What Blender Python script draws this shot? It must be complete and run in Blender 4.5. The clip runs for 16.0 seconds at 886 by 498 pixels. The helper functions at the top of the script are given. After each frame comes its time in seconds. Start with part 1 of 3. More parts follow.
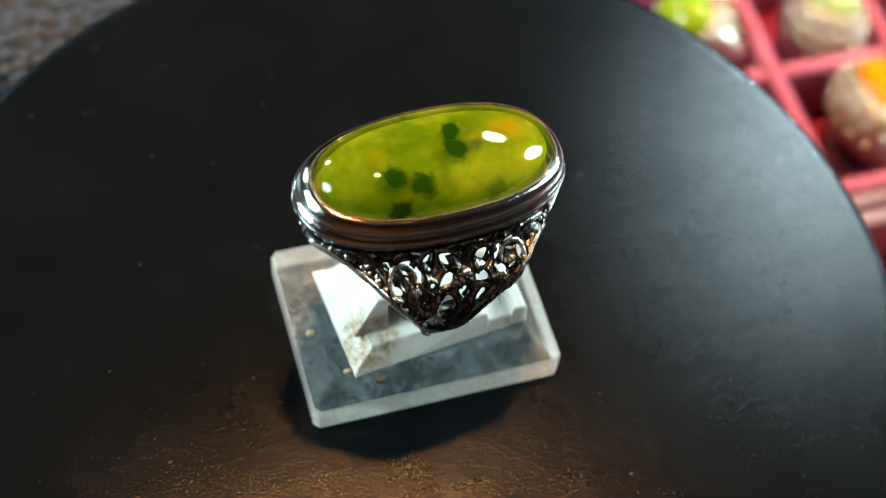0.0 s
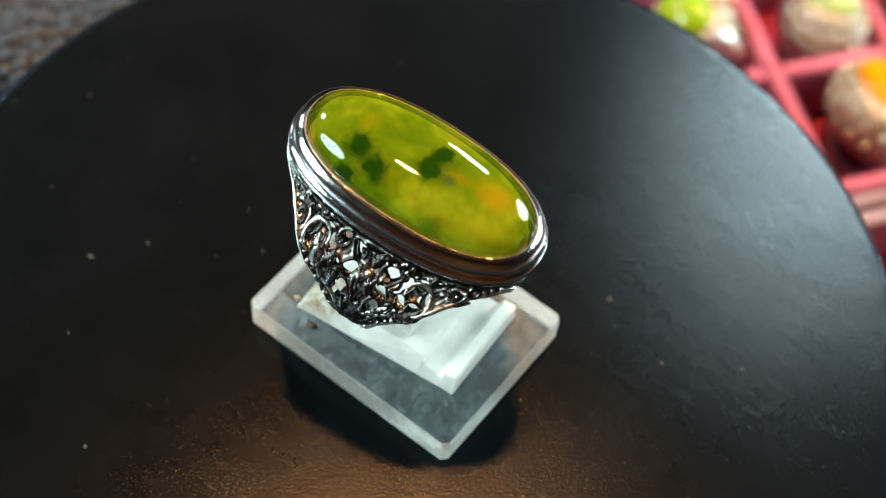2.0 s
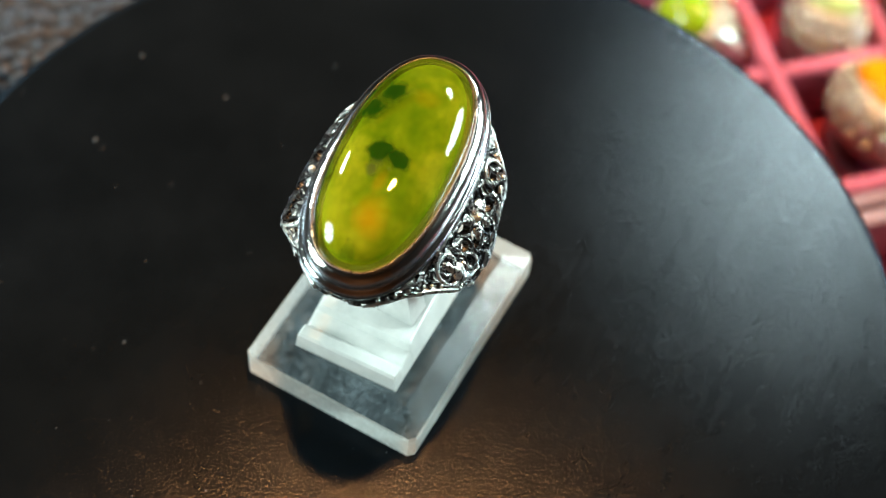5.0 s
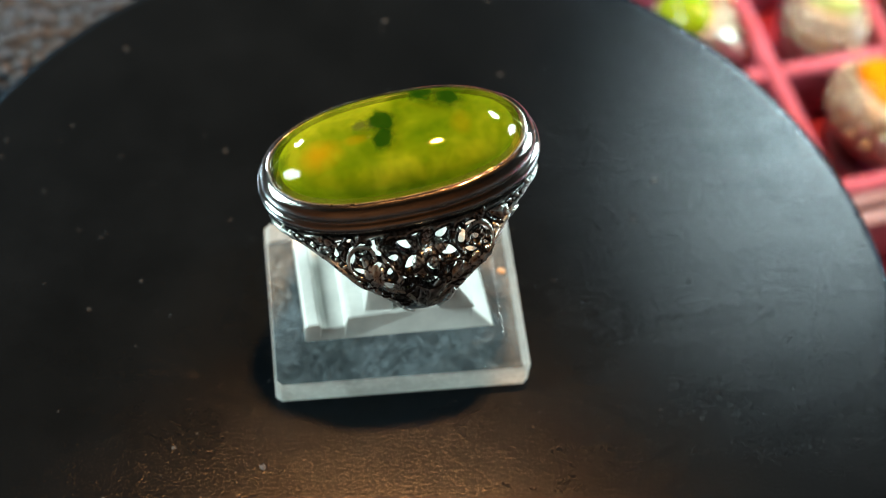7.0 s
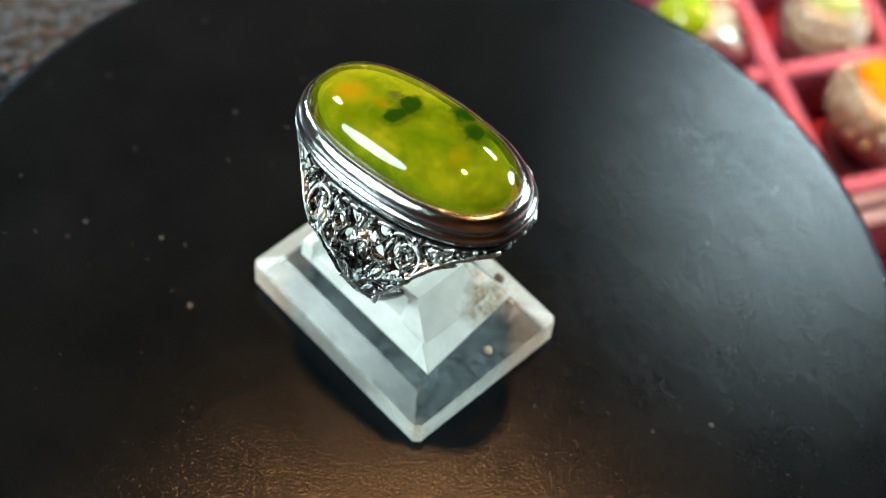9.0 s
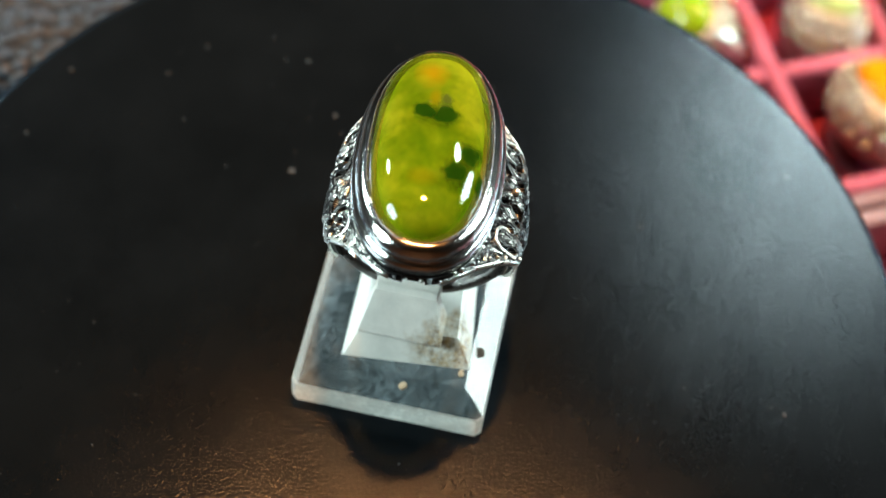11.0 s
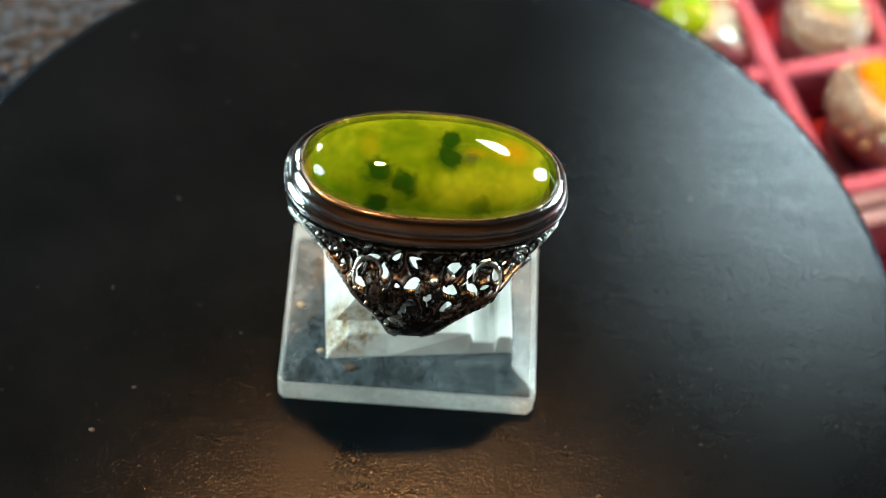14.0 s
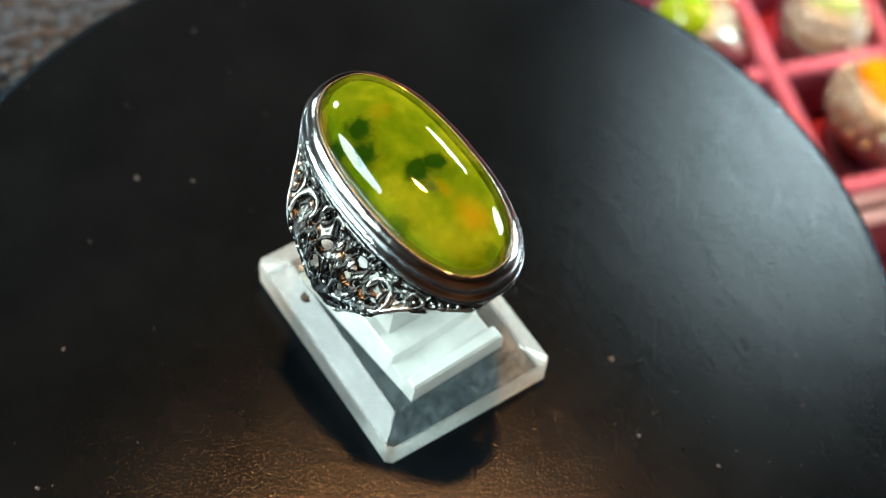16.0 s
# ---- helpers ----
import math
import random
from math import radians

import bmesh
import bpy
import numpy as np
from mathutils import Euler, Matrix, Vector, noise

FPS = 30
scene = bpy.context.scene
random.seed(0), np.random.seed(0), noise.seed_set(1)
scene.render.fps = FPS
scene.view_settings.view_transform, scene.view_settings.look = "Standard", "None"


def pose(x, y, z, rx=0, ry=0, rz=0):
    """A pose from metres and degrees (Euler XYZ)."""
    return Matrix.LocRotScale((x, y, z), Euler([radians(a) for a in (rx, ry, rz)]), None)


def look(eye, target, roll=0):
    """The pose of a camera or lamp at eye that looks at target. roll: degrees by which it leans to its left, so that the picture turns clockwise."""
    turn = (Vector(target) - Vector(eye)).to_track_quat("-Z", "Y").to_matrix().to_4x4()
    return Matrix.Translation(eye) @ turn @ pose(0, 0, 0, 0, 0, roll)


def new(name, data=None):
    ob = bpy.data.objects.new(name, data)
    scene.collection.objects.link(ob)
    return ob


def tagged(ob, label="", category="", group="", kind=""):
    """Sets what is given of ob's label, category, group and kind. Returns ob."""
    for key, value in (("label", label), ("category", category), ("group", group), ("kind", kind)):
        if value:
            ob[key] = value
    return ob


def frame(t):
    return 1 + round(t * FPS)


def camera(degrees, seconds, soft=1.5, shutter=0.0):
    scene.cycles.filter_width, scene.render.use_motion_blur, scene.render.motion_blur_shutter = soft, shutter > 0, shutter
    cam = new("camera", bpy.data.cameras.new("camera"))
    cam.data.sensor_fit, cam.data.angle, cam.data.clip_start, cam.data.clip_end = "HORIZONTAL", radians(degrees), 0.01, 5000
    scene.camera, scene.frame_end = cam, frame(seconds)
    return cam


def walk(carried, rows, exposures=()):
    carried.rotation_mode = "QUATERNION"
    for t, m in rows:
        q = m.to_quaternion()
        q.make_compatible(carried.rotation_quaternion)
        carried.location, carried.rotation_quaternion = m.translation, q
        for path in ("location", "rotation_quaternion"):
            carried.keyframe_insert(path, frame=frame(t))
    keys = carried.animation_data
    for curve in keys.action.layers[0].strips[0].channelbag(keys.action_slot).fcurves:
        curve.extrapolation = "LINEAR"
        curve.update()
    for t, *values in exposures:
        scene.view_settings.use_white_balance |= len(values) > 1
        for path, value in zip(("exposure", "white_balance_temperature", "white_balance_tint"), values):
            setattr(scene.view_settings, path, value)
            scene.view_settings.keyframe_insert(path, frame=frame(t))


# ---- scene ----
# camera: a phone on a stand, looking down at a small turntable
cam = camera(30.42, 16.0, soft=1.0)
cam.data.dof.use_dof = True
cam.data.dof.focus_distance = 0.187
cam.data.dof.aperture_fstop = 15.0
EYE = Vector((0.0, -0.10802, 0.18291))
AIM = EYE + Vector((0.02139, 0.54557, -0.83780))
STAND = look(EYE, AIM, 6.4515)
walk(cam, [(0.0, STAND), (16.0, STAND)], exposures=[(0.0, 0.0), (16.0, 0.0)])

# ---- world and lamps ----
world = bpy.data.worlds.new("night_room")
scene.world = world
world.use_nodes = True
world.node_tree.nodes["Background"].inputs[0].default_value = (0.5, 0.6, 0.75, 1)
world.node_tree.nodes["Background"].inputs[1].default_value = 0.02
SPOT = Vector((0, 0, 0.034))


def lamp(name, az, el, dist, sx, sy, watts, colour):
    """A rectangular lamp panel aimed at the ring; az from +y towards +x."""
    a, e = radians(az), radians(el)
    d = Vector((math.sin(a) * math.cos(e), math.cos(a) * math.cos(e), math.sin(e)))
    data = bpy.data.lights.new(name, "AREA")
    data.shape, data.size, data.size_y, data.energy, data.color = "ELLIPSE", sx, sy, watts, colour
    ob = new(name, data)
    ob.matrix_world = look(SPOT + d * dist, SPOT)
    return ob


COOL = (0.81, 1.0, 0.96)
lamp("led_lamp_back_left", -52, 31, 0.50, 0.07, 0.07, 1.05, COOL)
lamp("led_lamp_left", -101, 27, 0.45, 0.21, 0.24, 2.75, COOL)
lamp("led_lamp_back", 31, 42, 0.37, 0.075, 0.038, 0.52, COOL)
lamp("led_lamp_side", 69, 24, 0.45, 0.18, 0.17, 2.5, COOL)
lamp("warm_bulb", 4, 77.5, 0.80, 0.05, 0.05, 13.0, (1.0, 0.42, 0.13))


# ---- materials ----
def mat(name, colour, rough=0.5, metal=0.0, spec=0.5):
    m = bpy.data.materials.new(name)
    m.use_nodes = True
    b = m.node_tree.nodes["Principled BSDF"]
    b.inputs["Base Color"].default_value = (*colour, 1)
    b.inputs["Roughness"].default_value = rough
    b.inputs["Metallic"].default_value = metal
    b.inputs["Specular IOR Level"].default_value = spec
    return m, m.node_tree, b


def node(nt, kind, **kw):
    n = nt.nodes.new(kind)
    for k, v in kw.items():
        n.inputs[k].default_value = v
    return n


def coords(nt):
    return nt.nodes.new("ShaderNodeTexCoord").outputs["Object"]


def noise_tex(nt, scale, detail=4.0, rough=0.6, vec=None, distort=0.0):
    n = node(nt, "ShaderNodeTexNoise", Scale=scale, Detail=detail, Roughness=rough, Distortion=distort)
    nt.links.new(vec if vec is not None else coords(nt), n.inputs["Vector"])
    return n.outputs["Fac"]


def ramp(nt, fac, stops):
    r = nt.nodes.new("ShaderNodeValToRGB")
    while len(r.color_ramp.elements) < len(stops):
        r.color_ramp.elements.new(0.5)
    for e, (p, c) in zip(r.color_ramp.elements, stops):
        e.position, e.color = p, (*c, 1) if len(c) == 3 else c
    nt.links.new(fac, r.inputs[0])
    return r.outputs[0]


def grey(v):
    return (v, v, v)


def mix(nt, fac, a, b, blend="MIX"):
    m = nt.nodes.new("ShaderNodeMix")
    m.data_type, m.blend_type = "RGBA", blend
    for sock, val in ((m.inputs[0], fac), (m.inputs[6], a), (m.inputs[7], b)):
        if isinstance(val, (int, float)):
            sock.default_value = val
        elif isinstance(val, tuple):
            sock.default_value = (*val, 1)
        else:
            nt.links.new(val, sock)
    return m.outputs[2]


def bump(nt, b, height, strength, dist):
    n = node(nt, "ShaderNodeBump", Strength=strength, Distance=dist)
    nt.links.new(height, n.inputs["Height"])
    nt.links.new(n.outputs[0], b.inputs["Normal"])
    return n


def math_node(nt, op, a, b=None, clamp=False):
    n = nt.nodes.new("ShaderNodeMath")
    n.operation, n.use_clamp = op, clamp
    for sock, val in ((n.inputs[0], a), (n.inputs[1], b)):
        if val is None:
            continue
        if isinstance(val, (int, float)):
            sock.default_value = val
        else:
            nt.links.new(val, sock)
    return n.outputs[0]


def sheen(nt, base):
    """Share of gloss for a clear surface, the same from both sides."""
    lw = nt.nodes.new("ShaderNodeLayerWeight")
    lw.inputs[0].default_value = 0.5
    p = math_node(nt, "POWER", lw.outputs["Facing"], 5.0)
    n = math_node(nt, "MULTIPLY_ADD", p, 1.0 - base)
    n.node.inputs[2].default_value = base
    return n


def silver(name, bright, dark, rough, patina, relief=0.55):
    """Cast silver, polished on the raised edges, with grey oxide in the hollows and fine file marks."""
    m, nt, b = mat(name, grey(bright), rough, 1.0)
    big = noise_tex(nt, 420, 5, 0.65)
    geo = nt.nodes.new("ShaderNodeNewGeometry")
    raised = ramp(nt, geo.outputs["Pointiness"], [(0.47, grey(0.0)), (0.56, grey(1.0))])
    worn = mix(nt, 0.5, big, raised)
    col = ramp(nt, worn, [(patina - 0.14, grey(dark)), (patina + 0.16, (bright * 0.97, bright, bright * 0.97))])
    nt.links.new(col, b.inputs["Base Color"])
    fine = noise_tex(nt, 1900, 4, 0.7)
    nt.links.new(ramp(nt, fine, [(0.3, grey(rough * 0.6)), (0.75, grey(min(1, rough * 2.0)))]), b.inputs["Roughness"])
    bump(nt, b, mix(nt, 0.5, big, fine), relief, 0.00025)
    return m


def brushed_silver(name, bright, dark, rough):
    """Turned and filed silver: scratches run along the band, with dull and bright stretches."""
    m, nt, b = mat(name, grey(bright), rough, 1.0)
    along = nt.nodes.new("ShaderNodeVectorMath")
    along.operation = "MULTIPLY"
    nt.links.new(coords(nt), along.inputs[0])
    along.inputs[1].default_value = (0.55, 0.55, 7.0)
    lines = noise_tex(nt, 620, 6, 0.75, along.outputs[0])
    blot = noise_tex(nt, 260, 4, 0.6)
    worn = mix(nt, 0.4, lines, blot)
    nt.links.new(ramp(nt, worn, [(0.34, grey(dark)), (0.56, (bright * 0.98, bright, bright * 0.97))]), b.inputs["Base Color"])
    nt.links.new(ramp(nt, worn, [(0.35, grey(min(1, rough * 1.9))), (0.65, grey(rough * 0.8))]), b.inputs["Roughness"])
    bump(nt, b, mix(nt, 0.35, lines, noise_tex(nt, 1500, 3, 0.7)), 0.26, 0.00025)
    return m


SILVER = silver("oxidised_silver", 0.86, 0.16, 0.28, 0.46)
SILVER_BRIGHT = brushed_silver("brushed_silver", 0.92, 0.42, 0.10)
SILVER_POLISHED = mat("gilt_silver_beads", (0.62, 0.58, 0.48), 0.22, 1.0)[0]

SILVER_DARK = silver("blackened_silver", 0.76, 0.05, 0.28, 0.51)


def make_platter():
    m, nt, b = mat("satin_black_plastic", grey(0.012), 0.28, 0.0, 0.4)
    blot = noise_tex(nt, 55, 5, 0.6)
    nt.links.new(ramp(nt, blot, [(0.35, (0.0018, 0.0026, 0.0034)), (0.7, (0.0034, 0.0047, 0.0060))]), b.inputs["Base Color"])
    grain = noise_tex(nt, 2600, 3, 0.6)
    # faint wipe marks that run round the platter
    sep = nt.nodes.new("ShaderNodeSeparateXYZ")
    nt.links.new(coords(nt), sep.inputs[0])
    ang = math_node(nt, "ARCTAN2", sep.outputs[1], sep.outputs[0])
    ln = nt.nodes.new("ShaderNodeVectorMath")
    ln.operation = "LENGTH"
    nt.links.new(coords(nt), ln.inputs[0])
    comb = nt.nodes.new("ShaderNodeCombineXYZ")
    nt.links.new(math_node(nt, "MULTIPLY", ang, 0.9), comb.inputs[0])
    nt.links.new(math_node(nt, "MULTIPLY", ln.outputs["Value"], 300.0), comb.inputs[1])
    wipe = noise_tex(nt, 2.2, 6, 0.75, comb.outputs[0])
    ro = mix(nt, 0.35, blot, wipe)
    b.inputs["Specular IOR Level"].default_value = 0.0
    b.inputs["Roughness"].default_value = 0.9
    gl = nt.nodes.new("ShaderNodeBsdfGlossy")
    gl.distribution = "BECKMANN"
    gl.inputs["Color"].default_value = (0.30, 0.31, 0.33, 1)
    streak = nt.nodes.new("ShaderNodeVectorMath")
    streak.operation = "MULTIPLY"
    nt.links.new(coords(nt), streak.inputs[0])
    streak.inputs[1].default_value = (0.35, 1.6, 1.0)
    smear = mix(nt, 0.45, noise_tex(nt, 170, 6, 0.7, streak.outputs[0]), mix(nt, 0.5, wipe, blot))
    film_of_grease = ramp(nt, smear, [(0.38, (0.48, 0.53, 0.60)), (0.62, (0.70, 0.755, 0.84))])
    sparkle = ramp(nt, noise_tex(nt, 4200, 2, 0.5), [(0.38, grey(0.45)), (0.52, grey(0.90)), (0.66, grey(1.0))])
    film_of_grease = mix(nt, 1.0, film_of_grease, sparkle, "MULTIPLY")
    # hairline scratches in two directions
    for turn, amount in ((0.7, 0.30), (2.3, 0.18)):
        rot = nt.nodes.new("ShaderNodeVectorRotate")
        rot.rotation_type = "Z_AXIS"
        rot.inputs["Angle"].default_value = turn
        nt.links.new(coords(nt), rot.inputs["Vector"])
        thin = nt.nodes.new("ShaderNodeVectorMath")
        thin.operation = "MULTIPLY"
        nt.links.new(rot.outputs[0], thin.inputs[0])
        thin.inputs[1].default_value = (0.035, 1.0, 1.0)
        hair = ramp(nt, noise_tex(nt, 1500, 3, 0.6, thin.outputs[0]), [(0.62, grey(0.0)), (0.72, grey(amount))])
        film_of_grease = mix(nt, hair, film_of_grease, (0.90, 0.92, 0.95))
    nt.links.new(film_of_grease, gl.inputs["Color"])
    wide = node(nt, "ShaderNodeBsdfGlossy", Roughness=0.46)
    wide.inputs["Color"].default_value = (0.028, 0.050, 0.078, 1)
    nt.links.new(ramp(nt, ro, [(0.3, grey(0.185)), (0.7, grey(0.205))]), gl.inputs["Roughness"])
    bn = bump(nt, b, mix(nt, 0.06, grain, wipe), 0.18, 0.00025)
    nt.links.new(bn.outputs[0], gl.inputs["Normal"])
    fr = node(nt, "ShaderNodeFresnel", IOR=1.42)
    sh = nt.nodes.new("ShaderNodeMixShader")
    nt.links.new(fr.outputs[0], sh.inputs[0])
    nt.links.new(b.outputs[0], sh.inputs[1])
    two = nt.nodes.new("ShaderNodeMixShader")
    two.inputs[0].default_value = 0.5
    nt.links.new(gl.outputs[0], two.inputs[1])
    nt.links.new(wide.outputs[0], two.inputs[2])
    nt.links.new(two.outputs[0], sh.inputs[2])
    nt.links.new(sh.outputs[0], nt.nodes["Material Output"].inputs[0])
    return m


def acrylic(name, solid, tone, rough, glow=0.0):
    """Clear acrylic, scuffed: part of the light goes through, part is caught by scratches and haze."""
    m, nt, b = mat(name, tone, rough)
    haze = noise_tex(nt, 160, 6, 0.7)
    scuff = noise_tex(nt, 900, 4, 0.75, distort=1.5)
    both = mix(nt, 0.55, haze, scuff)
    nt.links.new(ramp(nt, both, [(0.38, tuple(c * 0.62 for c in tone)), (0.62, tuple(min(0.95, c * 1.12) for c in tone))]), b.inputs["Base Color"])
    bump(nt, b, both, 0.25, 0.0003)
    tr = nt.nodes.new("ShaderNodeBsdfTransparent")
    tr.inputs[0].default_value = (0.86, 0.90, 0.91, 1)
    sh = nt.nodes.new("ShaderNodeMixShader")
    fac = ramp(nt, both, [(0.40, grey(max(0, solid - 0.08))), (0.52, grey(solid + 0.03)), (0.64, grey(min(1, solid + 0.26)))])
    nt.links.new(fac, sh.inputs[0])
    nt.links.new(tr.outputs[0], sh.inputs[1])
    body = b.outputs[0]
    if glow:
        # light that travels inside the plate leaves through its sawn edge
        tl = nt.nodes.new("ShaderNodeBsdfTranslucent")
        tl.inputs[0].default_value = (0.96, 0.98, 0.95, 1)
        ms = nt.nodes.new("ShaderNodeMixShader")
        ms.inputs[0].default_value = glow
        nt.links.new(body, ms.inputs[1])
        nt.links.new(tl.outputs[0], ms.inputs[2])
        body = ms.outputs[0]
    nt.links.new(body, sh.inputs[2])
    # polished surface gloss over it all
    gl = node(nt, "ShaderNodeBsdfGlossy", Roughness=rough)
    top = nt.nodes.new("ShaderNodeMixShader")
    nt.links.new(sheen(nt, 0.04), top.inputs[0])
    nt.links.new(sh.outputs[0], top.inputs[1])
    nt.links.new(gl.outputs[0], top.inputs[2])
    nt.links.new(top.outputs[0], nt.nodes["Material Output"].inputs[0])
    return m


def make_block():
    m, nt, b = mat("milky_acrylic", (0.82, 0.84, 0.82), 0.28)
    haze = noise_tex(nt, 240, 5, 0.65)
    white = ramp(nt, haze, [(0.3, (0.66, 0.69, 0.68)), (0.7, (0.84, 0.86, 0.84))])
    # brown glue stain at one corner
    c = coords(nt)
    ln = nt.nodes.new("ShaderNodeVectorMath")
    ln.operation = "DISTANCE"
    nt.links.new(c, ln.inputs[0])
    ln.inputs[1].default_value = (-0.0068, -0.0068, 0.0082)
    wob = math_node(nt, "MULTIPLY_ADD", noise_tex(nt, 420, 4, 0.6), 0.006)
    wob.node.inputs[2].default_value = -0.003
    d = math_node(nt, "ADD", ln.outputs["Value"], wob)
    dd = math_node(nt, "MULTIPLY", d, 100.0)
    stain = ramp(nt, dd, [(0.26, (1.0, 1.0, 1.0)), (0.52, (0.0, 0.0, 0.0))])
    patchy = ramp(nt, noise_tex(nt, 700, 5, 0.7), [(0.36, grey(0.15)), (0.62, grey(1.0))])
    dirt = ramp(nt, noise_tex(nt, 1500, 4, 0.7), [(0.42, (0.40, 0.28, 0.13)), (0.60, (0.15, 0.09, 0.035))])
    nt.links.new(mix(nt, mix(nt, 1.0, stain, patchy, "MULTIPLY"), white, dirt), b.inputs["Base Color"])
    b.inputs["Subsurface Weight"].default_value = 0.25
    b.inputs["Subsurface Radius"].default_value = (0.002, 0.002, 0.002)
    b.inputs["Subsurface Scale"].default_value = 1.0
    bump(nt, b, haze, 0.2, 0.0003)
    return m


def make_stone():
    """Yellow-green agate: cloudy bands, dark moss spots and amber patches inside, rim glow put into the colour,
    polished surface.
    """
    m, nt, b = mat("moss_agate", (0.35, 0.42, 0.03), 0.06)
    c = coords(nt)
    warp = nt.nodes.new("ShaderNodeTexNoise")
    warp.inputs["Scale"].default_value, warp.inputs["Detail"].default_value = 700, 4
    nt.links.new(c, warp.inputs["Vector"])
    sub = nt.nodes.new("ShaderNodeVectorMath")
    sub.operation = "MULTIPLY_ADD"
    nt.links.new(warp.outputs["Color"], sub.inputs[0])
    sub.inputs[1].default_value = (0.0025, 0.0025, 0.0025)
    nt.links.new(c, sub.inputs[2])
    off = nt.nodes.new("ShaderNodeVectorMath")
    off.operation = "SUBTRACT"
    nt.links.new(sub.outputs[0], off.inputs[0])
    off.inputs[1].default_value = (0.00125, 0.00125, 0.00125)
    w = off.outputs[0]
    stretch = nt.nodes.new("ShaderNodeVectorMath")
    stretch.operation = "MULTIPLY"
    nt.links.new(w, stretch.inputs[0])
    stretch.inputs[1].default_value = (1.6, 0.55, 0.6)
    cloud = mix(nt, 0.45, noise_tex(nt, 150, 5, 0.55), noise_tex(nt, 230, 5, 0.6, stretch.outputs[0]))
    col = ramp(nt, cloud, [(0.36, (0.14, 0.28, 0.010)), (0.50, (0.30, 0.43, 0.018)), (0.64, (0.58, 0.66, 0.06))])

    def blob(p, r0, r1, strength=1.0):
        dn = nt.nodes.new("ShaderNodeVectorMath")
        dn.operation = "DISTANCE"
        nt.links.new(w, dn.inputs[0])
        dn.inputs[1].default_value = [v * 0.001 for v in p]
        mr = node(nt, "ShaderNodeMapRange")
        nt.links.new(dn.outputs["Value"], mr.inputs[0])
        mr.interpolation_type = "SMOOTHSTEP"
        for k, v in ((1, r0 * 0.001), (2, r1 * 0.001), (3, strength), (4, 0.0)):
            mr.inputs[k].default_value = v
        return mr.outputs[0]

    # yellow glow of light gathered near the rim, painted into the colour
    for p, r0, r1, s in (((-11.2, -1.5, 2.8), 0.5, 3.4, 0.45), ((11.6, 3.4, 2.0), 0.4, 2.8, 0.4), ((0.5, -5.4, 2.4), 0.5, 3.4, 0.4), ((8.5, -4.6, 2.2), 0.5, 3.2, 0.4), ((-8.5, 4.5, 2.2), 0.5, 3.2, 0.4)):
        col = mix(nt, blob(p, r0, r1, s), col, (0.62, 0.72, 0.06))
    spots = 0.0
    for p, r in (((-6.6, -3.1, 2.9), 1.35), ((-3.8, -4.5, 3.0), 1.30), ((1.2, -1.2, 4.0), 1.35), ((1.5, 1.2, 4.0), 1.2), ((-6.6, -6.1, 0.9), 1.3)):
        k = blob(p, r * 0.75, r * 1.75, 0.95)
        col = mix(nt, k, col, (0.006, 0.062, 0.005))
        spots = math_node(nt, "MAXIMUM", spots, k)
    for p, r, s, tone in (((3.5, -1.1, 4.0), 1.2, 0.85, (0.10, 0.125, 0.05)), ((1.7, -5.2, 3.0), 0.8, 0.6, (0.08, 0.12, 0.03)), ((4.6, -5.9, 1.2), 1.7, 0.75, (0.05, 0.13, 0.010)), ((12.8, 0.4, 1.2), 1.3, 0.6, (0.06, 0.14, 0.012))):
        k = blob(p, r * 0.4, r * 1.3, s)
        col = mix(nt, k, col, tone)
        spots = math_node(nt, "MAXIMUM", spots, k)
    col = mix(nt, blob((3.1, 0.5, 3.9), 0.1, 0.45, 0.7), col, (0.60, 0.62, 0.52))
    # fine dark threads
    thread = node(nt, "ShaderNodeTexVoronoi", Scale=330.0)
    thread.feature = "DISTANCE_TO_EDGE"
    nt.links.new(w, thread.inputs["Vector"])
    tfac = ramp(nt, thread.outputs["Distance"], [(0.0, grey(0.55)), (0.022, grey(0.0))])
    gate = ramp(nt, noise_tex(nt, 210, 3, 0.6), [(0.56, grey(0)), (0.64, grey(1))])
    col = mix(nt, mix(nt, 1.0, tfac, gate, "MULTIPLY"), col, (0.10, 0.09, 0.01))
    nt.links.new(col, b.inputs["Base Color"])
    b.inputs["Specular IOR Level"].default_value = 0.0
    b.inputs["Roughness"].default_value = 0.6
    # cloudy and see-through: light crosses the stone and brightens the far side
    tl = nt.nodes.new("ShaderNodeBsdfTranslucent")
    nt.links.new(col, tl.inputs[0])
    tr = nt.nodes.new("ShaderNodeBsdfTransparent")
    nt.links.new(mix(nt, 0.20, mix(nt, 0.16, (1.0, 1.0, 1.0), col), (0.84, 0.88, 0.30)), tr.inputs[0])
    m1 = nt.nodes.new("ShaderNodeMixShader")
    m1.inputs[0].default_value = 0.62
    nt.links.new(b.outputs[0], m1.inputs[1])
    nt.links.new(tl.outputs[0], m1.inputs[2])
    m2 = nt.nodes.new("ShaderNodeMixShader")
    veil = ramp(nt, cloud, [(0.38, grey(0.12)), (0.62, grey(0.32))])
    nt.links.new(math_node(nt, "MAXIMUM", veil, spots), m2.inputs[0])
    nt.links.new(tr.outputs[0], m2.inputs[1])
    nt.links.new(m1.outputs[0], m2.inputs[2])
    nt.links.new(m2.outputs[0], nt.nodes["Material Output"].inputs[0])
    return m


